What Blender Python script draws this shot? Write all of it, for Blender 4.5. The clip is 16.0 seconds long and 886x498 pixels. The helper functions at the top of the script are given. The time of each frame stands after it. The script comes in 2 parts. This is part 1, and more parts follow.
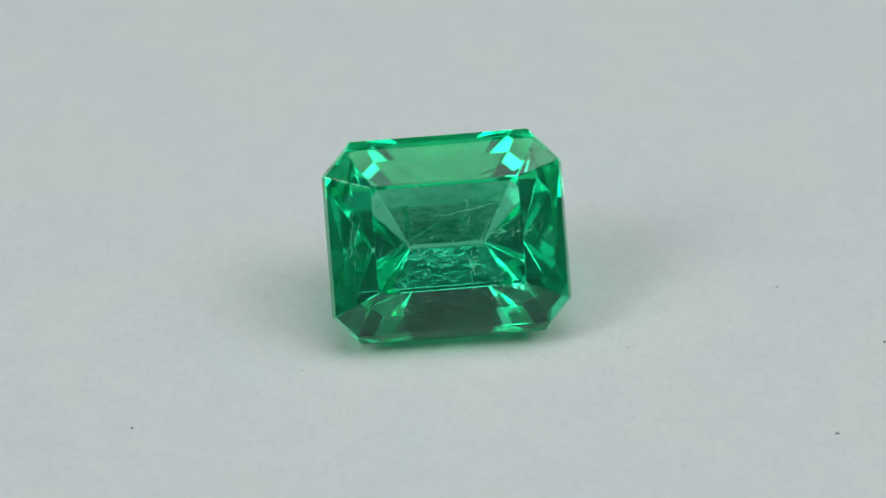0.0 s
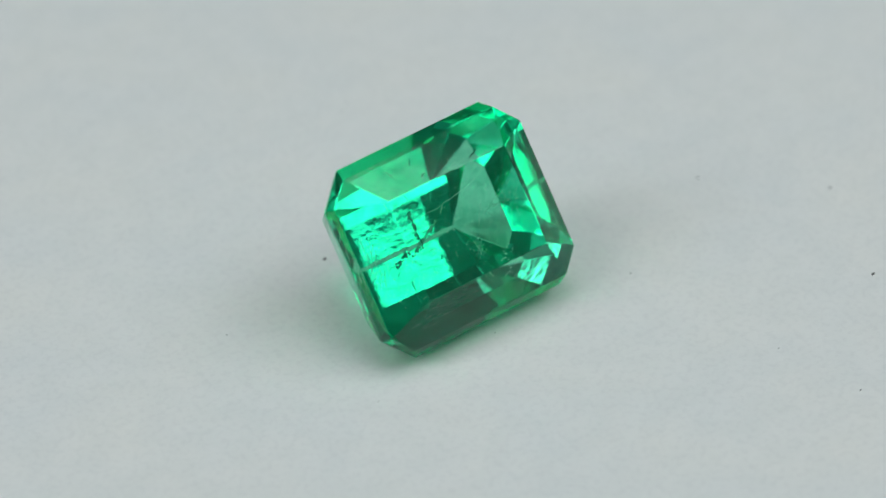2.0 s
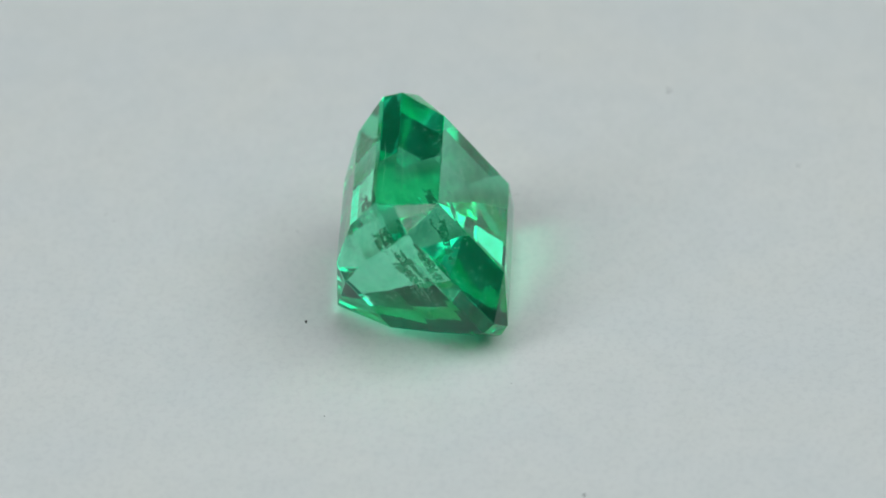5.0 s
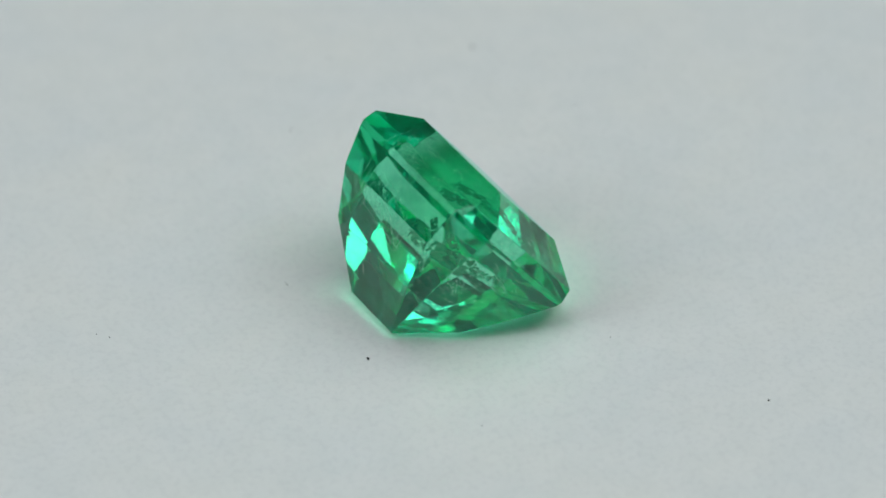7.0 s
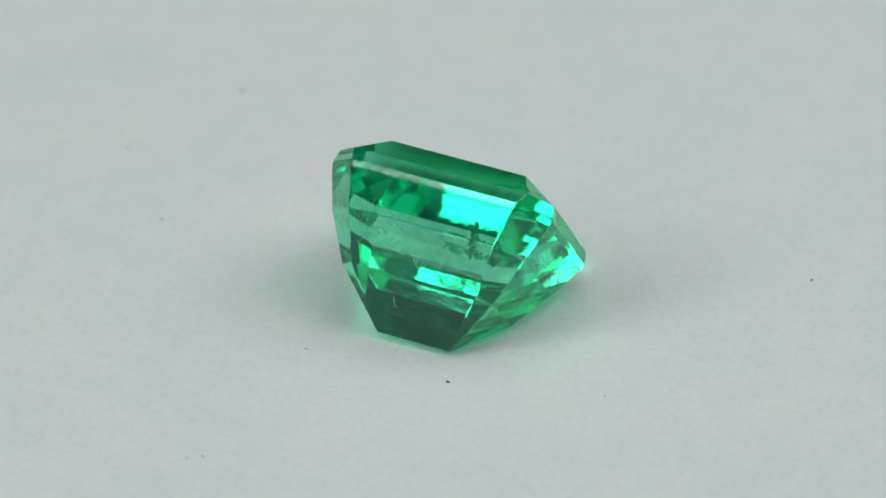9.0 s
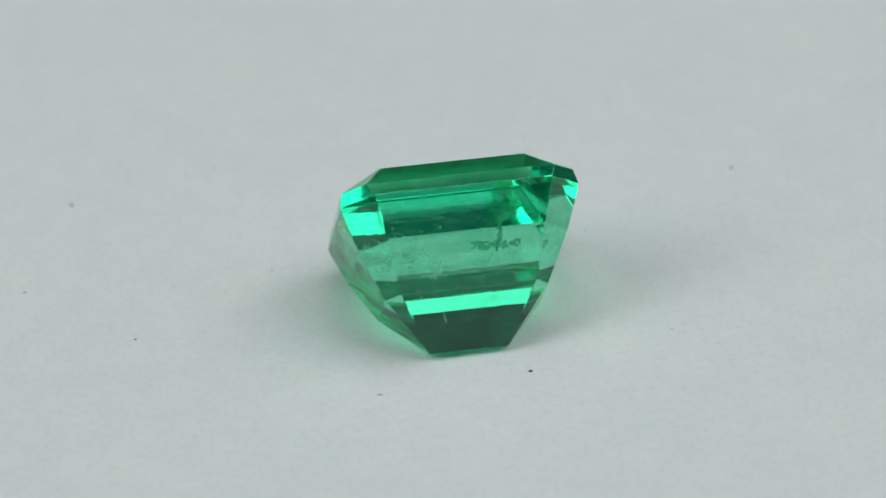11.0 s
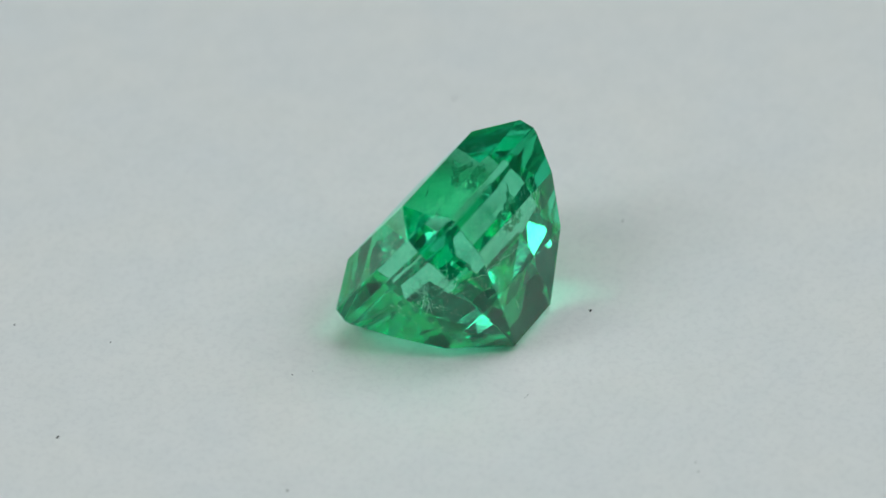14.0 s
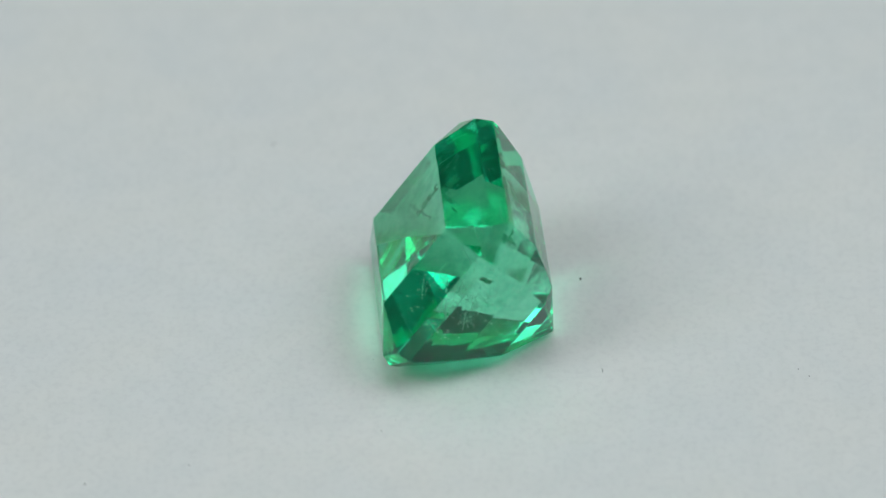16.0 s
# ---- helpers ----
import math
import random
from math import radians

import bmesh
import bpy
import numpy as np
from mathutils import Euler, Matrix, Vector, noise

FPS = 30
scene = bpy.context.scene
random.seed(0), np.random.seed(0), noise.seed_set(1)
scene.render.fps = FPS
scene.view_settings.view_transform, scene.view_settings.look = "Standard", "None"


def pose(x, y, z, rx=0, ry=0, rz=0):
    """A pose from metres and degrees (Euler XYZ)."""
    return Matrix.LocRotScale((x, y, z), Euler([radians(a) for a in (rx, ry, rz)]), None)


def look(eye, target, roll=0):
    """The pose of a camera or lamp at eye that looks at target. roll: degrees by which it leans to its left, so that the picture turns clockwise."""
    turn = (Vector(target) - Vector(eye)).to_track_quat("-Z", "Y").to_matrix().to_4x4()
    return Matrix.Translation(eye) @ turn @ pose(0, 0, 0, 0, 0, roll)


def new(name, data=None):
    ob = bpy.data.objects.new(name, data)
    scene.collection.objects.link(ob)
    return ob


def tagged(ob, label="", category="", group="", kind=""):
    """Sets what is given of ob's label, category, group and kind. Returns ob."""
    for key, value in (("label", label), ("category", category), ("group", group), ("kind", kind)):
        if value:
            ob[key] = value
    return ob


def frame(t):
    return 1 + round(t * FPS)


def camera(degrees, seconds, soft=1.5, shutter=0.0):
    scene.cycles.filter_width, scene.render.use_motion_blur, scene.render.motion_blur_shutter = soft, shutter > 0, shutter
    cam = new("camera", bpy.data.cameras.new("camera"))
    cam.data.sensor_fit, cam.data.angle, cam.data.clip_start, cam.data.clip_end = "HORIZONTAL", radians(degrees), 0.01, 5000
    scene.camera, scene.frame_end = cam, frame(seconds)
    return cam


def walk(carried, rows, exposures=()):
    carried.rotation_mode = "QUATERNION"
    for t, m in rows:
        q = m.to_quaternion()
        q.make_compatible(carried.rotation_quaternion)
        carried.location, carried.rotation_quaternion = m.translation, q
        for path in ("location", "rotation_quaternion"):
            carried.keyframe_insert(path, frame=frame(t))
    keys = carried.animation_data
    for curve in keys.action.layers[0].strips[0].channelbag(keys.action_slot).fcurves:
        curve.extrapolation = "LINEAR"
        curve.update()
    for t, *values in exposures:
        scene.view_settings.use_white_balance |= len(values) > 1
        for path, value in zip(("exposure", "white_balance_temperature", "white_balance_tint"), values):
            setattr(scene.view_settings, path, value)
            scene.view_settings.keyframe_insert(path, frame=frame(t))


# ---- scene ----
MM = 0.001
DIST, PITCH = 217.39 * MM, radians(36.45)

cam = camera(9.96, 16.0)
EYE = look((0, -DIST * math.cos(PITCH), DIST * math.sin(PITCH)), (0, 0, 0), roll=-1.57)
cam.data.dof.use_dof = True
cam.data.dof.focus_distance = DIST - 0.0062
cam.data.dof.aperture_fstop = 42
walk(cam, [(0.0, EYE), (16.0, EYE)])

# the turning disc: seconds, degrees, shift in mm
TURN = [
    (0.0, 0.34, 0.166, -4.568),
    (0.7, 12.53, 0.147, -4.187),
    (1.5, 26.58, 0.149, -3.973),
    (2.0, 34.06, 0.256, -4.011),
    (2.5, 42.72, 0.413, -3.662),
    (3.0, 51.61, 0.465, -3.327),
    (3.7, 62.28, 0.408, -2.741),
    (5.8, 97.75, -0.094, -3.077),
    (6.0, 101.14, 0.078, -2.933),
    (6.5, 108.97, 0.280, -3.054),
    (7.0, 117.39, 0.842, -2.697),
    (7.5, 126.05, 1.037, -2.774),
    (8.0, 135.18, 0.920, -2.673),
    (8.5, 143.38, 0.782, -2.837),
    (9.2, 154.91, 0.667, -2.967),
    (11.3, 191.57, 0.415, -3.169),
    (12.0, 203.38, 0.479, -3.161),
    (12.5, 211.90, 0.472, -3.205),
    (13.0, 220.64, 0.497, -3.149),
    (13.5, 229.46, 0.326, -3.159),
    (14.0, 238.20, -0.145, -3.669),
    (14.5, 246.29, -0.243, -4.083),
    (15.0, 254.39, -0.124, -4.248),
    (15.5, 262.35, -0.011, -5.120),
    (16.0, 270.71, -0.046, -4.954),
]


def disc_pose(deg, dx, dy):
    return pose(dx * MM, dy * MM, 0, 0, 0, deg)


# ---- light ----
world = bpy.data.worlds.new("room_light")
scene.world = world
world.use_nodes = True
world.node_tree.nodes["Background"].inputs["Color"].default_value = (0.62, 0.66, 0.70, 1)
world.node_tree.nodes["Background"].inputs["Strength"].default_value = 0.35
scene.view_settings.exposure = 0.08
# light goes many times to and fro inside the stone
scene.cycles.max_bounces, scene.cycles.transmission_bounces, scene.cycles.glossy_bounces = 32, 32, 32
scene.cycles.sample_clamp_indirect, scene.cycles.blur_glossy = 0.0, 0.2
scene.cycles.caustics_refractive, scene.cycles.caustics_reflective = True, True


def softbox(name, eye, target, size, watts, colour=(1, 1, 1)):
    lamp = bpy.data.lights.new(name, "AREA")
    lamp.shape, lamp.size, lamp.size_y = "RECTANGLE", size[0], size[1]
    lamp.energy, lamp.color = watts, colour
    ob = new(name, lamp)
    ob.matrix_world = look(eye, target)
    return ob


COOL = (0.915, 1.0, 1.0)
# two large soft lamps beside the camera and a wide one overhead
softbox("soft_lamp", (-0.251, -0.128, 0.269), (0, 0, 0), (0.136, 0.248), 0.405, COOL)
softbox("soft_lamp", (0.233, -0.031, 0.311), (0, 0, 0), (0.305, 0.209), 0.425, COOL)
softbox("top_lamp", (0.004, 0.032, 0.499), (0, 0, 0), (0.278, 0.424), 0.523, COOL)
# unseen fill light, added to raise the ambient by way of the ceiling
softbox("fill_lamp", (0.4, -0.5, 1.2), (0.4, -0.5, 1.75), (0.5, 0.5), 4.9, COOL)


# ---- materials ----
def material(name):
    mat = bpy.data.materials.new(name)
    mat.use_nodes = True
    tree = mat.node_tree
    return mat, tree, tree.nodes["Principled BSDF"]


def noise_node(tree, scale, detail, source, rough=0.5):
    tex = tree.nodes.new("ShaderNodeTexNoise")
    tex.inputs["Scale"].default_value, tex.inputs["Detail"].default_value = scale, detail
    tex.inputs["Roughness"].default_value = rough
    tree.links.new(source.outputs["Object"], tex.inputs["Vector"])
    return tex


def ramp_node(tree, source, low, high, p0=0.3, p1=0.7):
    ramp = tree.nodes.new("ShaderNodeValToRGB")
    ramp.color_ramp.elements[0].position, ramp.color_ramp.elements[0].color = p0, (*low, 1)
    ramp.color_ramp.elements[1].position, ramp.color_ramp.elements[1].color = p1, (*high, 1)
    tree.links.new(source.outputs["Fac"], ramp.inputs["Fac"])
    return ramp


def paper_material():
    """Smooth matt paper: faint wide clouding, fine short fibres that show as pale and grey flecks, hardly any relief."""
    mat, tree, bsdf = material("matt_white_paper")
    n, l = tree.nodes, tree.links
    co = n.new("ShaderNodeTexCoord")
    colour = ramp_node(tree, noise_node(tree, 150, 4, co), (0.775, 0.790, 0.800), (0.815, 0.812, 0.798)).outputs["Color"]
    layers = [(3200, 4, 0.6, (0.955, 0.955, 0.96), 0.36, 0.52), (700, 3, 0.5, (0.975, 0.98, 0.98), 0.40, 0.60)]
    for scale, detail, rough, low, p0, p1 in layers:
        fleck = ramp_node(tree, noise_node(tree, scale, detail, co, rough), low, (1, 1, 1), p0, p1)
        mix = n.new("ShaderNodeMix")
        mix.data_type, mix.blend_type = "RGBA", "MULTIPLY"
        mix.inputs[0].default_value = 1.0
        l.new(colour, mix.inputs[6])
        l.new(fleck.outputs["Color"], mix.inputs[7])
        colour = mix.outputs[2]
    l.new(colour, bsdf.inputs["Base Color"])
    fine = noise_node(tree, 4200, 6, co, 0.6)
    bump = n.new("ShaderNodeBump")
    bump.inputs["Strength"].default_value, bump.inputs["Distance"].default_value = 0.5, 0.00002
    l.new(fine.outputs["Fac"], bump.inputs["Height"])
    l.new(bump.outputs["Normal"], bsdf.inputs["Normal"])
    bsdf.inputs["Roughness"].default_value = 0.9
    return mat


def emerald_material():
    """Green crystal: light passing a facet is tinted a little, light thrown back inside it, which goes a longer way, much more."""
    mat, tree, bsdf = material("emerald_crystal")
    n, l = tree.nodes, tree.links
    co = n.new("ShaderNodeTexCoord")
    # slightly wavy facets with fine polishing lines
    wave = noise_node(tree, 420, 6, co, 0.6)
    bump = n.new("ShaderNodeBump")
    bump.inputs["Strength"].default_value, bump.inputs["Distance"].default_value = 0.5, 0.000022
    l.new(wave.outputs["Fac"], bump.inputs["Height"])
    stretch = n.new("ShaderNodeMapping")
    stretch.inputs["Scale"].default_value = (0.22, 1.0, 1.0)
    l.new(co.outputs["Object"], stretch.inputs["Vector"])
    streak = n.new("ShaderNodeTexNoise")
    streak.inputs["Scale"].default_value, streak.inputs["Detail"].default_value = 1500, 3
    l.new(stretch.outputs["Vector"], streak.inputs["Vector"])
    lines = n.new("ShaderNodeBump")
    lines.inputs["Strength"].default_value, lines.inputs["Distance"].default_value = 0.5, 0.000003
    l.new(streak.outputs["Fac"], lines.inputs["Height"])
    l.new(bump.outputs["Normal"], lines.inputs["Normal"])
    scuff = ramp_node(tree, noise_node(tree, 1500, 8, co, 0.7), (0.008, 0.008, 0.008), (0.13, 0.13, 0.13), 0.56, 0.80)
    # what passes
    passing = n.new("ShaderNodeBsdfRefraction")
    passing.inputs["IOR"].default_value = 1.575
    tint = ramp_node(tree, noise_node(tree, 230, 4, co), (0.40, 0.95, 0.72), (0.51, 0.985, 0.80))
    mottle = ramp_node(tree, noise_node(tree, 1100, 7, co, 0.68), (0.70, 0.88, 0.83), (1, 1, 1), 0.36, 0.50)
    zones = n.new("ShaderNodeMix")
    zones.data_type, zones.blend_type = "RGBA", "MULTIPLY"
    zones.inputs[0].default_value = 1.0
    l.new(tint.outputs["Color"], zones.inputs[6])
    l.new(mottle.outputs["Color"], zones.inputs[7])
    l.new(zones.outputs[2], passing.inputs["Color"])
    # what is thrown back: untinted from the polish, deep green where it is thrown back whole
    fresnel = n.new("ShaderNodeFresnel")
    fresnel.inputs["IOR"].default_value = 1.575
    back = n.new("ShaderNodeBsdfGlossy")
    depth = ramp_node(tree, fresnel, (0.94, 0.97, 0.96), (0.29, 0.97, 0.865), 0.80, 0.97)
    l.new(depth.outputs["Color"], back.inputs["Color"])
    for shader in (passing, back):
        l.new(scuff.outputs["Color"], shader.inputs["Roughness"])
        l.new(lines.outputs["Normal"], shader.inputs["Normal"])
    l.new(lines.outputs["Normal"], fresnel.inputs["Normal"])
    crystal = n.new("ShaderNodeMixShader")
    l.new(fresnel.outputs["Fac"], crystal.inputs[0])
    l.new(passing.outputs["BSDF"], crystal.inputs[1])
    l.new(back.outputs["BSDF"], crystal.inputs[2])
    # a faint cloudiness
    cloud = n.new("ShaderNodeBsdfTranslucent")
    cloud.inputs["Color"].default_value = (0.12, 0.88, 0.62, 1)
    amount = ramp_node(tree, noise_node(tree, 520, 9, co, 0.72), (0.010, 0.010, 0.010), (0.17, 0.17, 0.17), 0.44, 0.76)
    mix = n.new("ShaderNodeMixShader")
    l.new(amount.outputs["Color"], mix.inputs[0])
    l.new(crystal.outputs["Shader"], mix.inputs[1])
    l.new(cloud.outputs["BSDF"], mix.inputs[2])
    l.new(mix.outputs["Shader"], n["Material Output"].inputs["Surface"])
    n.remove(bsdf)
    return mat


def plain_material(name, colour, rough=0.7):
    mat, tree, bsdf = material(name)
    n, l = tree.nodes, tree.links
    co = n.new("ShaderNodeTexCoord")
    tex = n.new("ShaderNodeTexNoise")
    tex.inputs["Scale"].default_value, tex.inputs["Detail"].default_value = 40, 5
    l.new(co.outputs["Object"], tex.inputs["Vector"])
    ramp = n.new("ShaderNodeValToRGB")
    ramp.color_ramp.elements[0].color = tuple(c * 0.85 for c in colour) + (1,)
    ramp.color_ramp.elements[1].color = tuple(min(1, c * 1.1) for c in colour) + (1,)
    l.new(tex.outputs["Fac"], ramp.inputs["Fac"])
    l.new(ramp.outputs["Color"], bsdf.inputs["Base Color"])
    bsdf.inputs["Roughness"].default_value = rough
    return mat


PAPER = paper_material()
EMERALD = emerald_material()
FLAKE = plain_material("pale_inclusion", (0.86, 0.94, 0.90), 0.2)
PIT = plain_material("dark_inclusion", (0.012, 0.03, 0.02), 0.6)
CRACK = plain_material("crack_sheet", (0.10, 0.42, 0.28), 0.15)
DUST = plain_material("dark_dust", (0.008, 0.008, 0.009), 0.8)
# unseen walls: grey dims what the stone mirrors, white bounces ambient light
WALL = plain_material("dim_wall_grey", (0.26, 0.26, 0.27))
WHITE = plain_material("bounce_wall_white", (0.76, 0.77, 0.77))
TABLE = plain_material("pale_table_top", (0.6, 0.6, 0.6), 0.5)


# ---- helpers ----
def part(name, bm, mat, parent=None, label=""):
    me = bpy.data.meshes.new(name)
    bm.to_mesh(me)
    bm.free()
    me.materials.append(mat)
    ob = new(name, me)
    if parent is not None:
        ob.parent = parent
    if label:
        tagged(ob, label)
    return ob


def box_mesh(x0, x1, y0, y1, z0, z1):
    bm = bmesh.new()
    v = [bm.verts.new((x, y, z)) for x in (x0, x1) for y in (y0, y1) for z in (z0, z1)]
    for f in ((0, 1, 3, 2), (4, 6, 7, 5), (0, 4, 5, 1), (2, 3, 7, 6), (0, 2, 6, 4), (1, 5, 7, 3)):
        bm.faces.new([v[i] for i in f])
    return bm


# ---- the room ----
def build_room():
    # added room, never in view: closes the place and shapes the ambient light
    t, z0, z1, r = 0.1, -0.75, 1.75, 1.5
    walls = {"floor": (-r, r, -r, r, z0 - t, z0), "ceiling": (-r, r, -r, r, z1, z1 + t),
             "wall_north": (-r, r, r, r + t, z0 - t, z1 + t), "wall_south": (-r, r, -r - t, -r, z0 - t, z1 + t),
             "wall_east": (r, r + t, -r, r, z0 - t, z1 + t), "wall_west": (-r - t, -r, -r, r, z0 - t, z1 + t)}
    for name, b in walls.items():
        dim = name in ("wall_north", "wall_south", "floor")
        tagged(part(name, box_mesh(*b), WALL if dim else WHITE), "unseen grey room surface, added to keep reflections dim" if dim else "unseen white room surface, added to bounce ambient light", "room", kind="structure")


def build_table():
    root = tagged(new("table"), "pale smooth table under the turning disc", "table")
    bm = box_mesh(-0.5, 0.5, -0.35, 0.35, -0.045, -0.02)
    bmesh.ops.bevel(bm, geom=list(bm.edges), offset=0.004, segments=2, affect="EDGES")
    part("tabletop", bm, TABLE, root)
    for sx in (-1, 1):
        for sy in (-1, 1):
            part("leg", box_mesh(sx * 0.45 - 0.025, sx * 0.45 + 0.025, sy * 0.3 - 0.025, sy * 0.3 + 0.025, -0.75, -0.045), TABLE, root)
    return root


def build_disc():
    root = tagged(new("turning_disc"), "round white matt paper disc that turns slowly", "turntable")
    bm = bmesh.new()
    bmesh.ops.create_cone(bm, cap_ends=True, segments=128, radius1=0.075, radius2=0.075, depth=0.0004)
    bmesh.ops.translate(bm, verts=bm.verts, vec=(0, 0, -0.0002))
    part("paper", bm, PAPER, root, "clean white matt paper")
    bm = bmesh.new()
    bmesh.ops.create_cone(bm, cap_ends=True, segments=128, radius1=0.072, radius2=0.072, depth=0.0196)
    bmesh.ops.translate(bm, verts=bm.verts, vec=(0, 0, -0.0004 - 0.0098))
    part("platter", bm, TABLE, root, "pale plastic platter")
    return root


# ---- the emerald ----
def ring(a, b, cx, cy, z, ox=0.0, oy=0.0):
    """Eight corners of a cut-cornered rectangle, going round; each corner's cut is a little different."""
    ru, lu, ll, rl = 1.0561, 1.0242, 0.9253, 0.9686
    return [(ox + x, oy + y, z) for x, y in ((a, -b + cy * rl), (a, b - cy * ru), (a - cx * ru, b), (-a + cx * lu, b),
                                             (-a, b - cy * lu), (-a, -b + cy * ll), (-a + cx * ll, -b), (a - cx * rl, -b))]


def emerald_body():
    a, b, cx, cy = 4.9987, 4.2199, 1.2397, 1.3243
    rings = [ring(3.0614, 2.2313, cx * 0.0309, cy * 0.0309, 1.6973, 0.0156, 0.0409),
             ring(a - 0.1382, b - 0.3808, cx * 0.7206, cy * 0.7206, 0.6052, 0, -0.0295),
             ring(a, b, cx, cy, 0), ring(a * 0.9886, b * 0.9886, cx, cy, -0.2740),
             ring(a - 0.6168, b - 0.7518, cx * 0.8662, cy * 0.8662, -1.8604, 0.0691, 0.1519),
             ring(a - 1.5638, b - 2.1104, cx * 0.4528, cy * 0.4528, -3.7652, 0.1044, 0.0553),
             ring(1.6419, 0.0693, 0.05, 0.05, -5.7652, 0.0893, -0.3204)]
    bm = bmesh.new()
    vs = [[bm.verts.new(Vector(v) * MM) for v in r] for r in rings]
    bm.faces.new(vs[0])
    bm.faces.new(list(reversed(vs[-1])))
    for up, lo in zip(vs[:-1], vs[1:]):
        for i in range(8):
            j = (i + 1) % 8
            bm.faces.new((lo[i], lo[j], up[j], up[i]))
    bmesh.ops.recalc_face_normals(bm, faces=bm.faces)
    bmesh.ops.remove_doubles(bm, verts=bm.verts, dist=1e-6)
    bmesh.ops.bevel(bm, geom=list(bm.edges), offset=0.022 * MM, segments=1, affect="EDGES", clamp_overlap=True)
    return bm


def flake(bm, rng, at, size, flat, normal):
    """A small irregular shard with thickness."""
    turn = Vector(normal).to_track_quat("Z", "Y").to_matrix() @ Matrix.Rotation(rng.uniform(0, 6.28), 3, "Z")
    count = rng.randint(4, 6)
    slim = rng.uniform(0.12, 1.0)
    top, low = [], []
    for i in range(count):
        ang = 6.283 * (i + rng.uniform(-0.3, 0.3)) / count
        r = size * rng.uniform(0.5, 1.1)
        p = Vector((r * math.cos(ang), r * math.sin(ang) * slim, 0))
        top.append(bm.verts.new((Vector(at) + turn @ (p + Vector((0, 0, size * flat)))) * MM))
        low.append(bm.verts.new((Vector(at) + turn @ (p * 0.9 - Vector((0, 0, size * flat)))) * MM))
    bm.faces.new(top)
    bm.faces.new(list(reversed(low)))
    for i in range(count):
        j = (i + 1) % count
        bm.faces.new((low[i], low[j], top[j], top[i]))


def feather(seed, centre, along, across, count, size, flat=0.12, wander=0.25):
    """A healed fracture: many shards strewn over a gently bent sheet."""
    rng = random.Random(seed)
    bm = bmesh.new()
    c, u, v = Vector(centre), Vector(along), Vector(across)
    n = u.cross(v).normalized()
    for _ in range(count):
        s, t = rng.gauss(0, 0.5), rng.gauss(0, 0.5)
        if abs(s) > 1 or abs(t) > 1:
            continue
        at = c + u * s + v * t + n * (wander * s * s + rng.uniform(-0.06, 0.06))
        tilt = n + Vector((rng.uniform(-1, 1), rng.uniform(-1, 1), rng.uniform(-1, 1))) * 0.5
        flake(bm, rng, at, size * rng.uniform(0.3, 1.0) ** 1.5, flat, tilt)
    bmesh.ops.recalc_face_normals(bm, faces=bm.faces)
    return bm


def pinpoints(seed, count, size):
    """Tiny shards strewn in loose swarms through the whole stone."""
    rng = random.Random(seed)
    bm = bmesh.new()
    swarms = [Vector((rng.uniform(-3.2, 3.2), rng.uniform(-2.0, 2.0), rng.uniform(-3.2, 0.4))) for _ in range(14)]
    for _ in range(count):
        at = rng.choice(swarms) + Vector((rng.gauss(0, 0.8), rng.gauss(0, 0.55), rng.gauss(0, 0.6)))
        depth = min(1.0, max(0.0, (at.z + 5.4) / 3.4))
        if at.z > 0.9 or at.z < -4.8 or abs(at.x) > 1.6 + 2.2 * depth or abs(at.y + 0.2) > 0.2 + 2.2 * depth:
            continue
        normal = Vector((rng.uniform(-1, 1), rng.uniform(-1, 1), rng.uniform(0.1, 1)))
        flake(bm, rng, at, size * rng.uniform(0.35, 1.0) ** 1.6, 0.25, normal)
    bmesh.ops.recalc_face_normals(bm, faces=bm.faces)
    return bm


def whisker(seed, start, end, thick):
    """A fine wavering needle inside the stone."""
    rng = random.Random(seed)
    bm = bmesh.new()
    a, b = Vector(start), Vector(end)
    side = (b - a).orthogonal().normalized()
    other = (b - a).cross(side).normalized()
    rows = []
    for i in range(9):
        f = i / 8
        c = a.lerp(b, f) + (side * rng.uniform(-1, 1) + other * rng.uniform(-1, 1)) * (b - a).length * 0.035
        r = thick * (0.35 + math.sin(math.pi * (0.1 + 0.8 * f)))
        rows.append([bm.verts.new((c + side * r * math.cos(k) + other * r * math.sin(k)) * MM) for k in (0, 2.09, 4.19)])
    for p, q in zip(rows[:-1], rows[1:]):
        for i in range(3):
            j = (i + 1) % 3
            bm.faces.new((p[i], p[j], q[j], q[i]))
    bm.faces.new(rows[0])
    bm.faces.new(rows[-1])
    bmesh.ops.recalc_face_normals(bm, faces=bm.faces)
    return bm


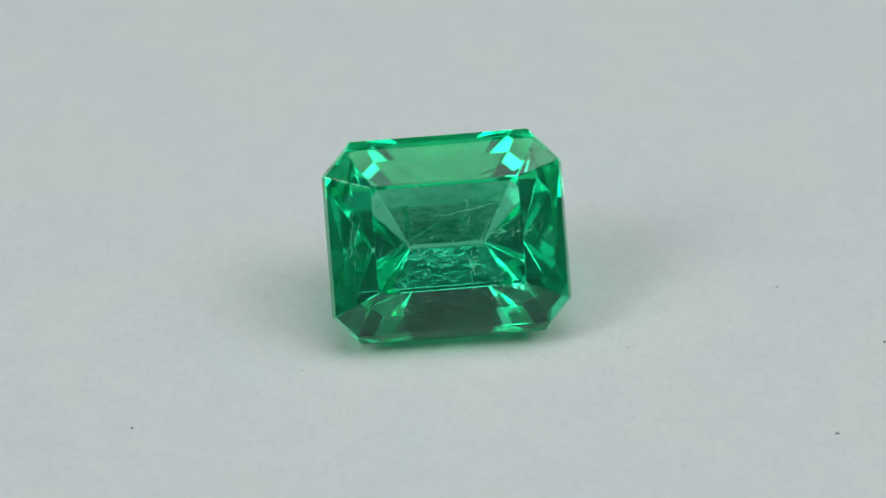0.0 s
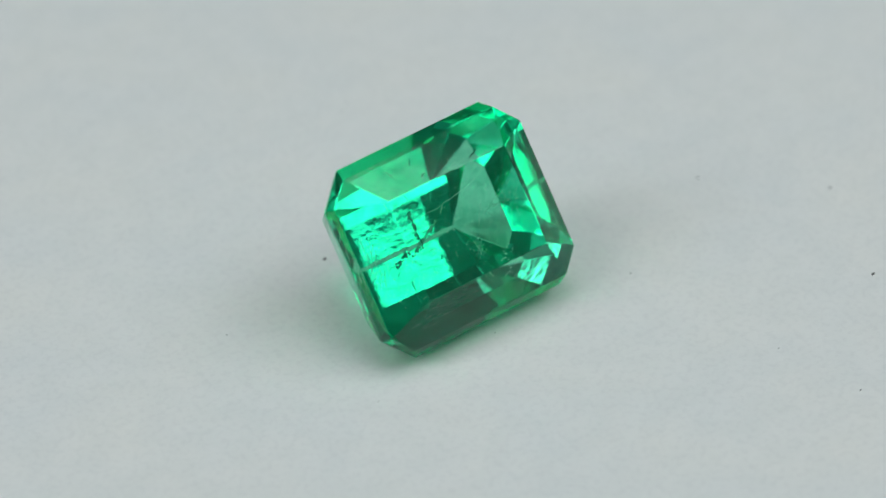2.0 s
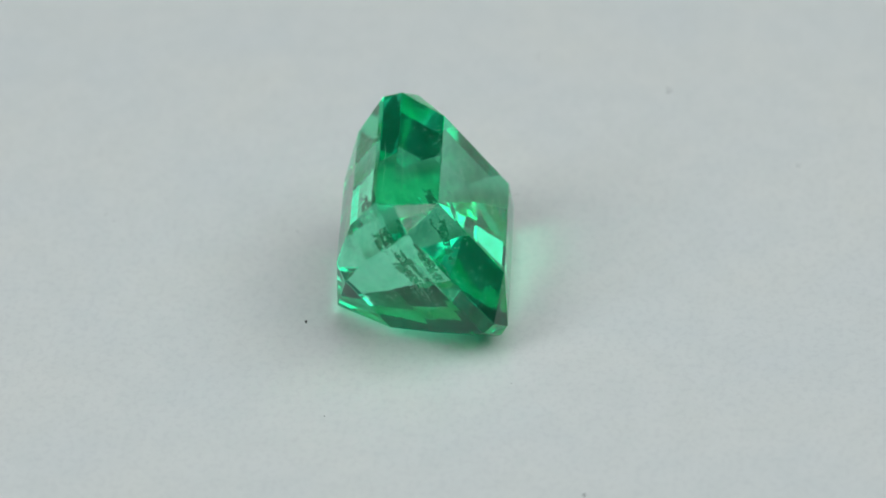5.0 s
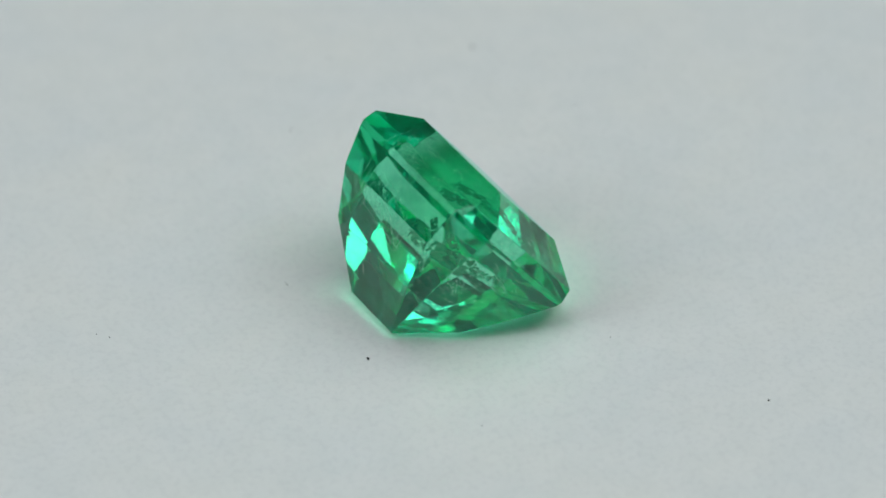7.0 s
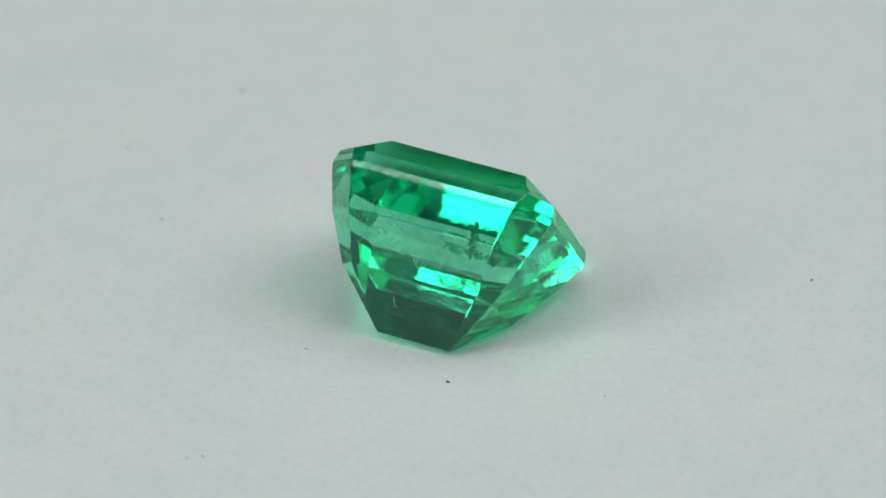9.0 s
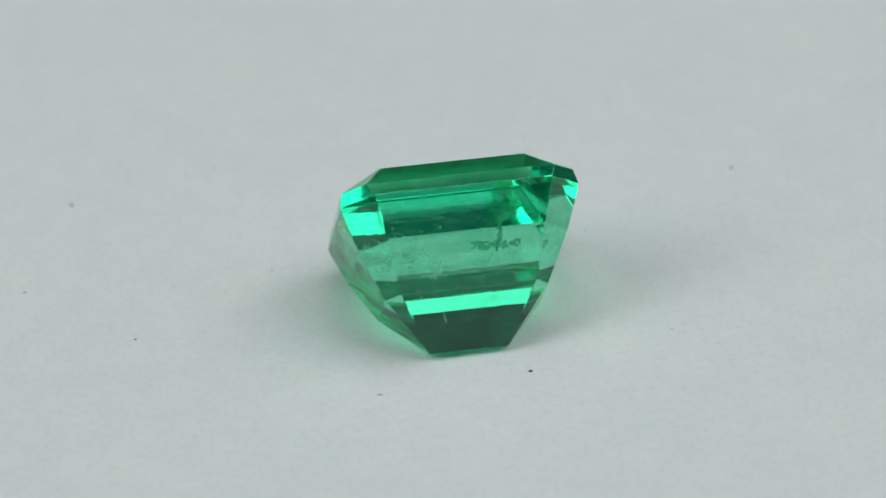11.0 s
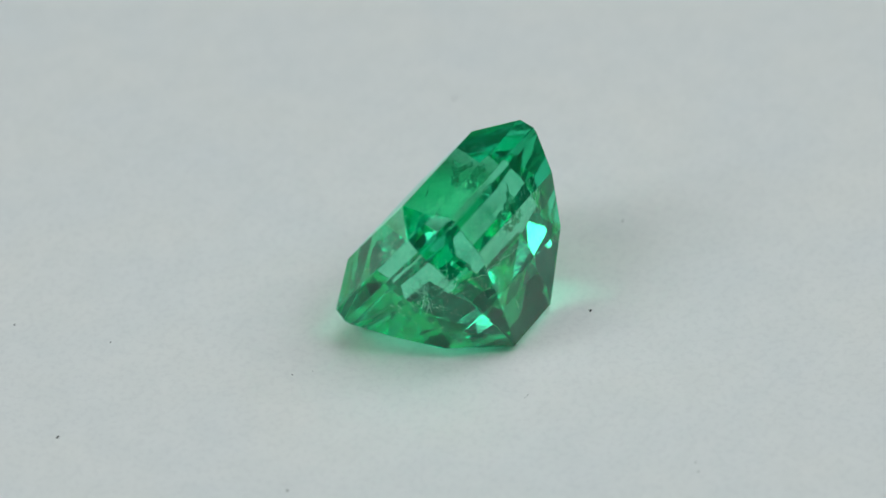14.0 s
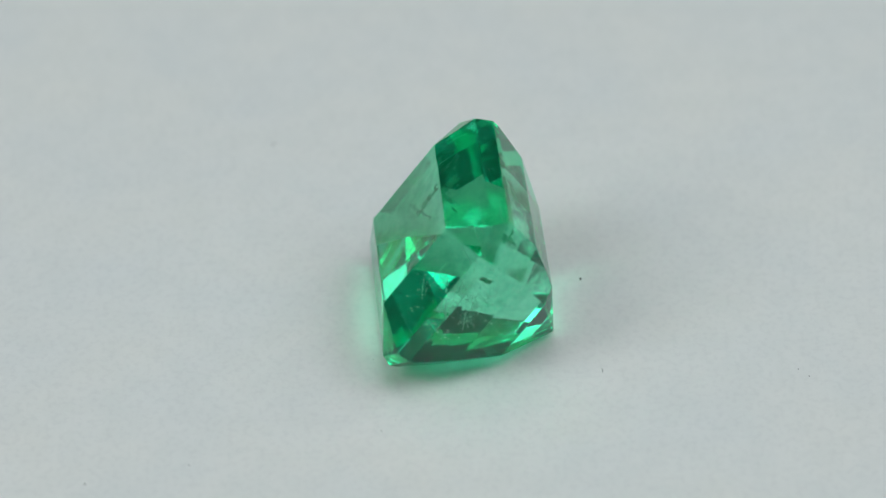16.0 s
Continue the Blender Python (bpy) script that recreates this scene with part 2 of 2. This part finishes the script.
def thread_net(seed, centre, reach, count, length, thick, way=None):
    """Many fine bent threads round one spot, tangled or, with a way given, nearly parallel."""
    rng = random.Random(seed)
    bm = bmesh.new()
    for _ in range(count):
        at = Vector(centre) + Vector([rng.gauss(0, 0.45) * k for k in reach])
        step = Vector((rng.uniform(-1, 1), rng.uniform(-1, 1), rng.uniform(-1, 1))).normalized()
        if way:
            step = (Vector(way) + step * 0.15).normalized()
        span = length * rng.uniform(0.25, 1.0) / 6
        r = thick * rng.uniform(0.5, 1.1)
        rows = []
        for i in range(7):
            side = step.orthogonal().normalized()
            other = step.cross(side)
            w = r * (0.25 + math.sin(math.pi * (0.1 + 0.8 * i / 6)))
            rows.append([bm.verts.new((at + side * w * math.cos(k) + other * w * math.sin(k)) * MM) for k in (0, 2.09, 4.19)])
            step = (step + Vector((rng.uniform(-1, 1), rng.uniform(-1, 1), rng.uniform(-1, 1))) * (0.08 if way else 0.45)).normalized()
            at = at + step * span
        for p, q in zip(rows[:-1], rows[1:]):
            for i in range(3):
                j = (i + 1) % 3
                bm.faces.new((p[i], p[j], q[j], q[i]))
        bm.faces.new(rows[0])
        bm.faces.new(rows[-1])
    bmesh.ops.recalc_face_normals(bm, faces=bm.faces)
    return bm


def fracture(seed, start, end, depth, wave):
    """A thin ragged crack sheet that runs through the stone."""
    rng = random.Random(seed)
    bm = bmesh.new()
    a, b, d = Vector(start), Vector(end), Vector(depth)
    n = (b - a).cross(d).normalized()
    steps, cells = 22, 4
    grid = []
    for i in range(steps + 1):
        bend = n * (wave * math.sin(i * 0.7 + seed) + rng.uniform(-0.5, 0.5) * wave)
        grid.append([bm.verts.new((a.lerp(b, i / steps) + d * (k / cells) * rng.uniform(0.7, 1.0) + bend
                                   + n * rng.uniform(-0.3, 0.3) * wave) * MM) for k in range(cells + 1)])
    for i in range(steps):
        for k in range(cells):
            if rng.random() < 0.72:
                bm.faces.new((grid[i][k], grid[i + 1][k], grid[i + 1][k + 1], grid[i][k + 1]))
    bmesh.ops.delete(bm, geom=[v for v in bm.verts if not v.link_faces], context="VERTS")
    bmesh.ops.solidify(bm, geom=list(bm.faces), thickness=0.012 * MM)
    bmesh.ops.recalc_face_normals(bm, faces=bm.faces)
    return bm


SET = (pose(0, 0, 4.0276 * MM) @ Matrix.Rotation(0.0354, 4, "Z") @ Matrix.Rotation(math.pi / 2 - 0.6425, 4, "X")
       @ Matrix.Rotation(0.0258, 4, "Z"))


def build_emerald():
    root = tagged(new("emerald"), "green step-cut emerald with cut corners, lying tilted on white paper", "gemstone")
    part("crystal", emerald_body(), EMERALD, root)
    pale = [  # seed, centre, along, across, shards, size
        (1, (2.5, -0.1, -1.1), (0.9, -0.1, 0.1), (0.0, 0.35, 0.35), 60, 0.085),
        (2, (1.0, -1.3, -1.4), (0.30, 0.1, 0.3), (0.1, 0.4, -0.2), 26, 0.075),
        (3, (1.9, -2.0, -0.8), (0.2, 0.4, 0.1), (0.25, 0.0, 0.3), 22, 0.085),
        (4, (-2.3, -1.7, -0.6), (0.8, 0.5, 0.2), (0.0, 0.5, 0.6), 26, 0.035),
        (5, (-3.6, -0.8, -0.8), (0.3, 1.1, 0.1), (0.1, 0.0, 0.7), 26, 0.04),
        (6, (2.8, 0.1, -2.9), (0.3, 1.0, 0.2), (0.25, 0.0, -0.5), 18, 0.045),
        (7, (-3.2, -1.0, -2.5), (0.15, 1.0, 0.1), (-0.25, 0.0, 0.5), 18, 0.045),
        (8, (0.9, 0.2, -4.6), (1.0, 0.1, 0.0), (0.0, 0.5, -0.4), 20, 0.04),
        (9, (0.2, 0.4, -2.6), (1.4, 0.2, 0.1), (0.1, 0.8, 0.6), 24, 0.03),
        (10, (-1.8, 0.6, -0.6), (2.0, 0.3, 0.2), (0.2, 1.6, 0.5), 50, 0.02),
        (11, (1.8, 0.8, -1.8), (1.8, 0.0, 0.5), (0.0, 1.4, -0.5), 50, 0.02),
        (12, (-0.4, -1.6, -1.6), (2.2, 0.2, 0.0), (0.0, 0.8, -1.0), 30, 0.03)]
    for seed, c, u, v, count, size in pale:
        part("feather", feather(seed, c, u, v, count, size), FLAKE, root, "pale healed fracture inside the stone")
    part("pinpoints", pinpoints(61, 170, 0.06), FLAKE, root, "scattered tiny pale specks inside the stone")
    part("pinpoints", pinpoints(62, 60, 0.03), PIT, root, "scattered tiny dark specks inside the stone")
    nets = [  # seed, centre, reach, threads, length, thickness
        (41, (2.3, -0.1, -1.1), (1.0, 0.4, 0.3), 34, 0.55, 0.008), (42, (1.0, -1.3, -1.4), (0.4, 0.5, 0.4), 20, 0.35, 0.008),
        (43, (-2.3, -1.7, -0.6), (1.0, 0.7, 0.6), 22, 0.4, 0.005), (44, (-3.4, -0.8, -1.0), (0.4, 1.2, 0.8), 24, 0.4, 0.005),
        (45, (0.2, 0.9, -2.4), (2.2, 1.2, 0.7), 24, 0.45, 0.005), (46, (0.6, -2.2, -1.2), (2.2, 0.5, 0.5), 10, 0.3, 0.006)]
    for seed, c, reach, count, length, thick in nets:
        part("silk", thread_net(seed, c, reach, count, length, thick), FLAKE, root, "tangle of fine pale threads inside the stone")
    brushes = [  # seed, centre, reach, streaks, length, thickness, way
        (71, (-1.9, -2.8, -0.8), (1.6, 0.35, 0.4), 14, 0.5, 0.006, (1.0, 0.05, 0.1)),
        (72, (2.4, -2.6, -0.9), (1.0, 0.4, 0.5), 14, 0.5, 0.006, (1.0, 0.1, -0.1)),
        (73, (3.4, 0.2, -1.2), (0.5, 1.4, 0.7), 40, 0.5, 0.009, (0.2, 0.4, 1.0)),
        (74, (-3.5, -0.2, -1.0), (0.4, 1.4, 0.7), 44, 0.5, 0.009, (0.1, 1.0, 0.3))]
    for seed, c, reach, count, length, thick, way in brushes:
        part("streaks", thread_net(seed, c, reach, count, length, thick, way), FLAKE, root, "fine pale parallel streaks inside the stone")
    cracks = [  # seed, start, end, depth, wave
        (51, (-2.6, -0.6, -0.5), (-0.4, 0.5, -0.9), (0.1, 0.15, -0.5), 0.05),
        (52, (-1.8, 1.4, -0.4), (-1.7, -0.3, -0.8), (0.3, 0.0, -0.35), 0.04)]
    for seed, a, b, depth, wave in cracks:
        part("fracture", fracture(seed, a, b, depth, wave), CRACK, root, "thin ragged crack inside the stone")
    dark = [
        (21, (-1.7, 2.9, -2.25), (0.8, 0.15, -0.2), (0.0, 0.25, 0.25), 14, 0.022),
        (22, (-2.8, 3.6, -0.6), (0.4, 0.05, 0.3), (0.3, 0.0, -0.4), 22, 0.03),
        (23, (1.8, -0.6, 1.1), (0.25, 0.2, 0.0), (0.2, -0.2, 0.0), 12, 0.035),
        (24, (-2.1, 3.5, 0.5), (0.5, 0.0, 0.0), (0.0, 0.12, -0.1), 10, 0.045),
        (26, (0.4, 2.6, -1.7), (1.8, 0.1, 0.2), (0.1, 0.3, 0.5), 20, 0.018),
        (27, (0.0, 0.6, -3.6), (1.6, 0.2, 0.2), (0.1, 0.8, 0.5), 20, 0.018),
        (25, (1.5, 2.6, -1.5), (0.5, 0.1, -0.2), (0.0, 0.2, 0.3), 12, 0.035)]
    for seed, c, u, v, count, size in dark:
        part("pits", feather(seed, c, u, v, count, size, 0.3), PIT, root, "small dark pits and specks")
    lines = [
        (31, (1.4, -0.2, -0.9), (2.9, 0.5, -0.5), 0.012), (32, (1.8, 0.6, -0.7), (1.3, -0.6, -1.1), 0.010),
        (33, (0.8, -0.9, -1.0), (1.1, -1.7, -1.5), 0.016), (34, (1.3, -1.0, -1.2), (0.9, -1.6, -1.7), 0.012),
        (35, (-0.6, 0.9, -2.4), (2.4, 1.2, -2.0), 0.012), (36, (1.5, 2.3, 1.15), (2.1, 2.5, 1.05), 0.022),
        (37, (-1.2, 2.4, -2.0), (-0.7, 1.6, -2.8), 0.012), (38, (1.1, 0.8, -4.2), (1.0, 0.5, -4.6), 0.03)]
    for seed, a, b, thick in lines:
        part("needle", whisker(seed, a, b, thick), FLAKE if seed != 36 else PIT, root, "fine needle inside the stone")
    return root


def build_speck(seed, x, y, size):
    rng = random.Random(seed)
    bm = bmesh.new()
    bmesh.ops.create_icosphere(bm, subdivisions=1, radius=1.0)
    sx, sy, sz = size * rng.uniform(0.9, 1.5), size * rng.uniform(0.6, 1.0), size * 0.55
    for v in bm.verts:
        k = rng.uniform(0.75, 1.2)
        v.co = Vector((v.co.x * sx * k, v.co.y * sy * k, max(v.co.z * sz * k + sz * 0.8, 0))) * MM
    ob = part("dust_speck", bm, DUST)
    return tagged(ob, "tiny dark speck of dust lying on white paper", "dust", "dust specks on the paper"), pose(x * MM, y * MM, 0)


def build_lint(seed, x, y, length):
    """A short bent hair of lint."""
    rng = random.Random(seed)
    bm = bmesh.new()
    rows, bend = [], rng.uniform(0.8, 1.4)
    for i in range(7):
        a = bend * (i / 6 - 0.5)
        c = Vector((length * (i / 6 - 0.5), length * 0.35 * math.cos(a * 2.2), 0.02))
        w = 0.007 * (0.5 + math.sin(math.pi * (0.15 + 0.7 * i / 6)))
        rows.append([bm.verts.new((c + Vector((0, w * math.cos(k), w * math.sin(k)))) * MM) for k in (0, 1.57, 3.14, 4.71)])
    for p, q in zip(rows[:-1], rows[1:]):
        for k in range(4):
            bm.faces.new((p[k], p[(k + 1) % 4], q[(k + 1) % 4], q[k]))
    bm.faces.new(rows[0])
    bm.faces.new(rows[-1])
    bmesh.ops.recalc_face_normals(bm, faces=bm.faces)
    ob = part("lint", bm, DUST)
    return tagged(ob, "short bent dark hair of lint lying on white paper", "lint"), pose(x * MM, y * MM, 0)


build_room()
build_table()
disc = build_disc()
emerald = build_emerald()
specks = [build_speck(i + 50, *s) for i, s in enumerate((
    (-2.45, 5.86, 0.08), (7.4, -2.75, 0.035), (15.6, -8.9, 0.075), (-13.12, -7.1, 0.05), (13.9, 1.1, 0.045),
    (-8.7, 3.9, 0.03), (18.06, -2.9, 0.04), (6.77, -2.16, 0.018), (9.23, -10.58, 0.03), (10.2, -14.8, 0.04),
    (4.75, 14.95, 0.03), (4.28, 14.55, 0.03), (0.41, -2.67, 0.02), (2.61, -3.01, 0.018), (-6.17, -3.61, 0.025)))]
specks.append(build_lint(90, 3.9, 6.38, 0.24))


def motions():
    walk(disc, [(t, disc_pose(*r)) for t, *r in TURN])
    for speck, place in specks:
        walk(speck, [(t, disc_pose(*r) @ place) for t, *r in TURN])
    walk(emerald, [(t, disc_pose(*r) @ SET) for t, *r in TURN])


motions()
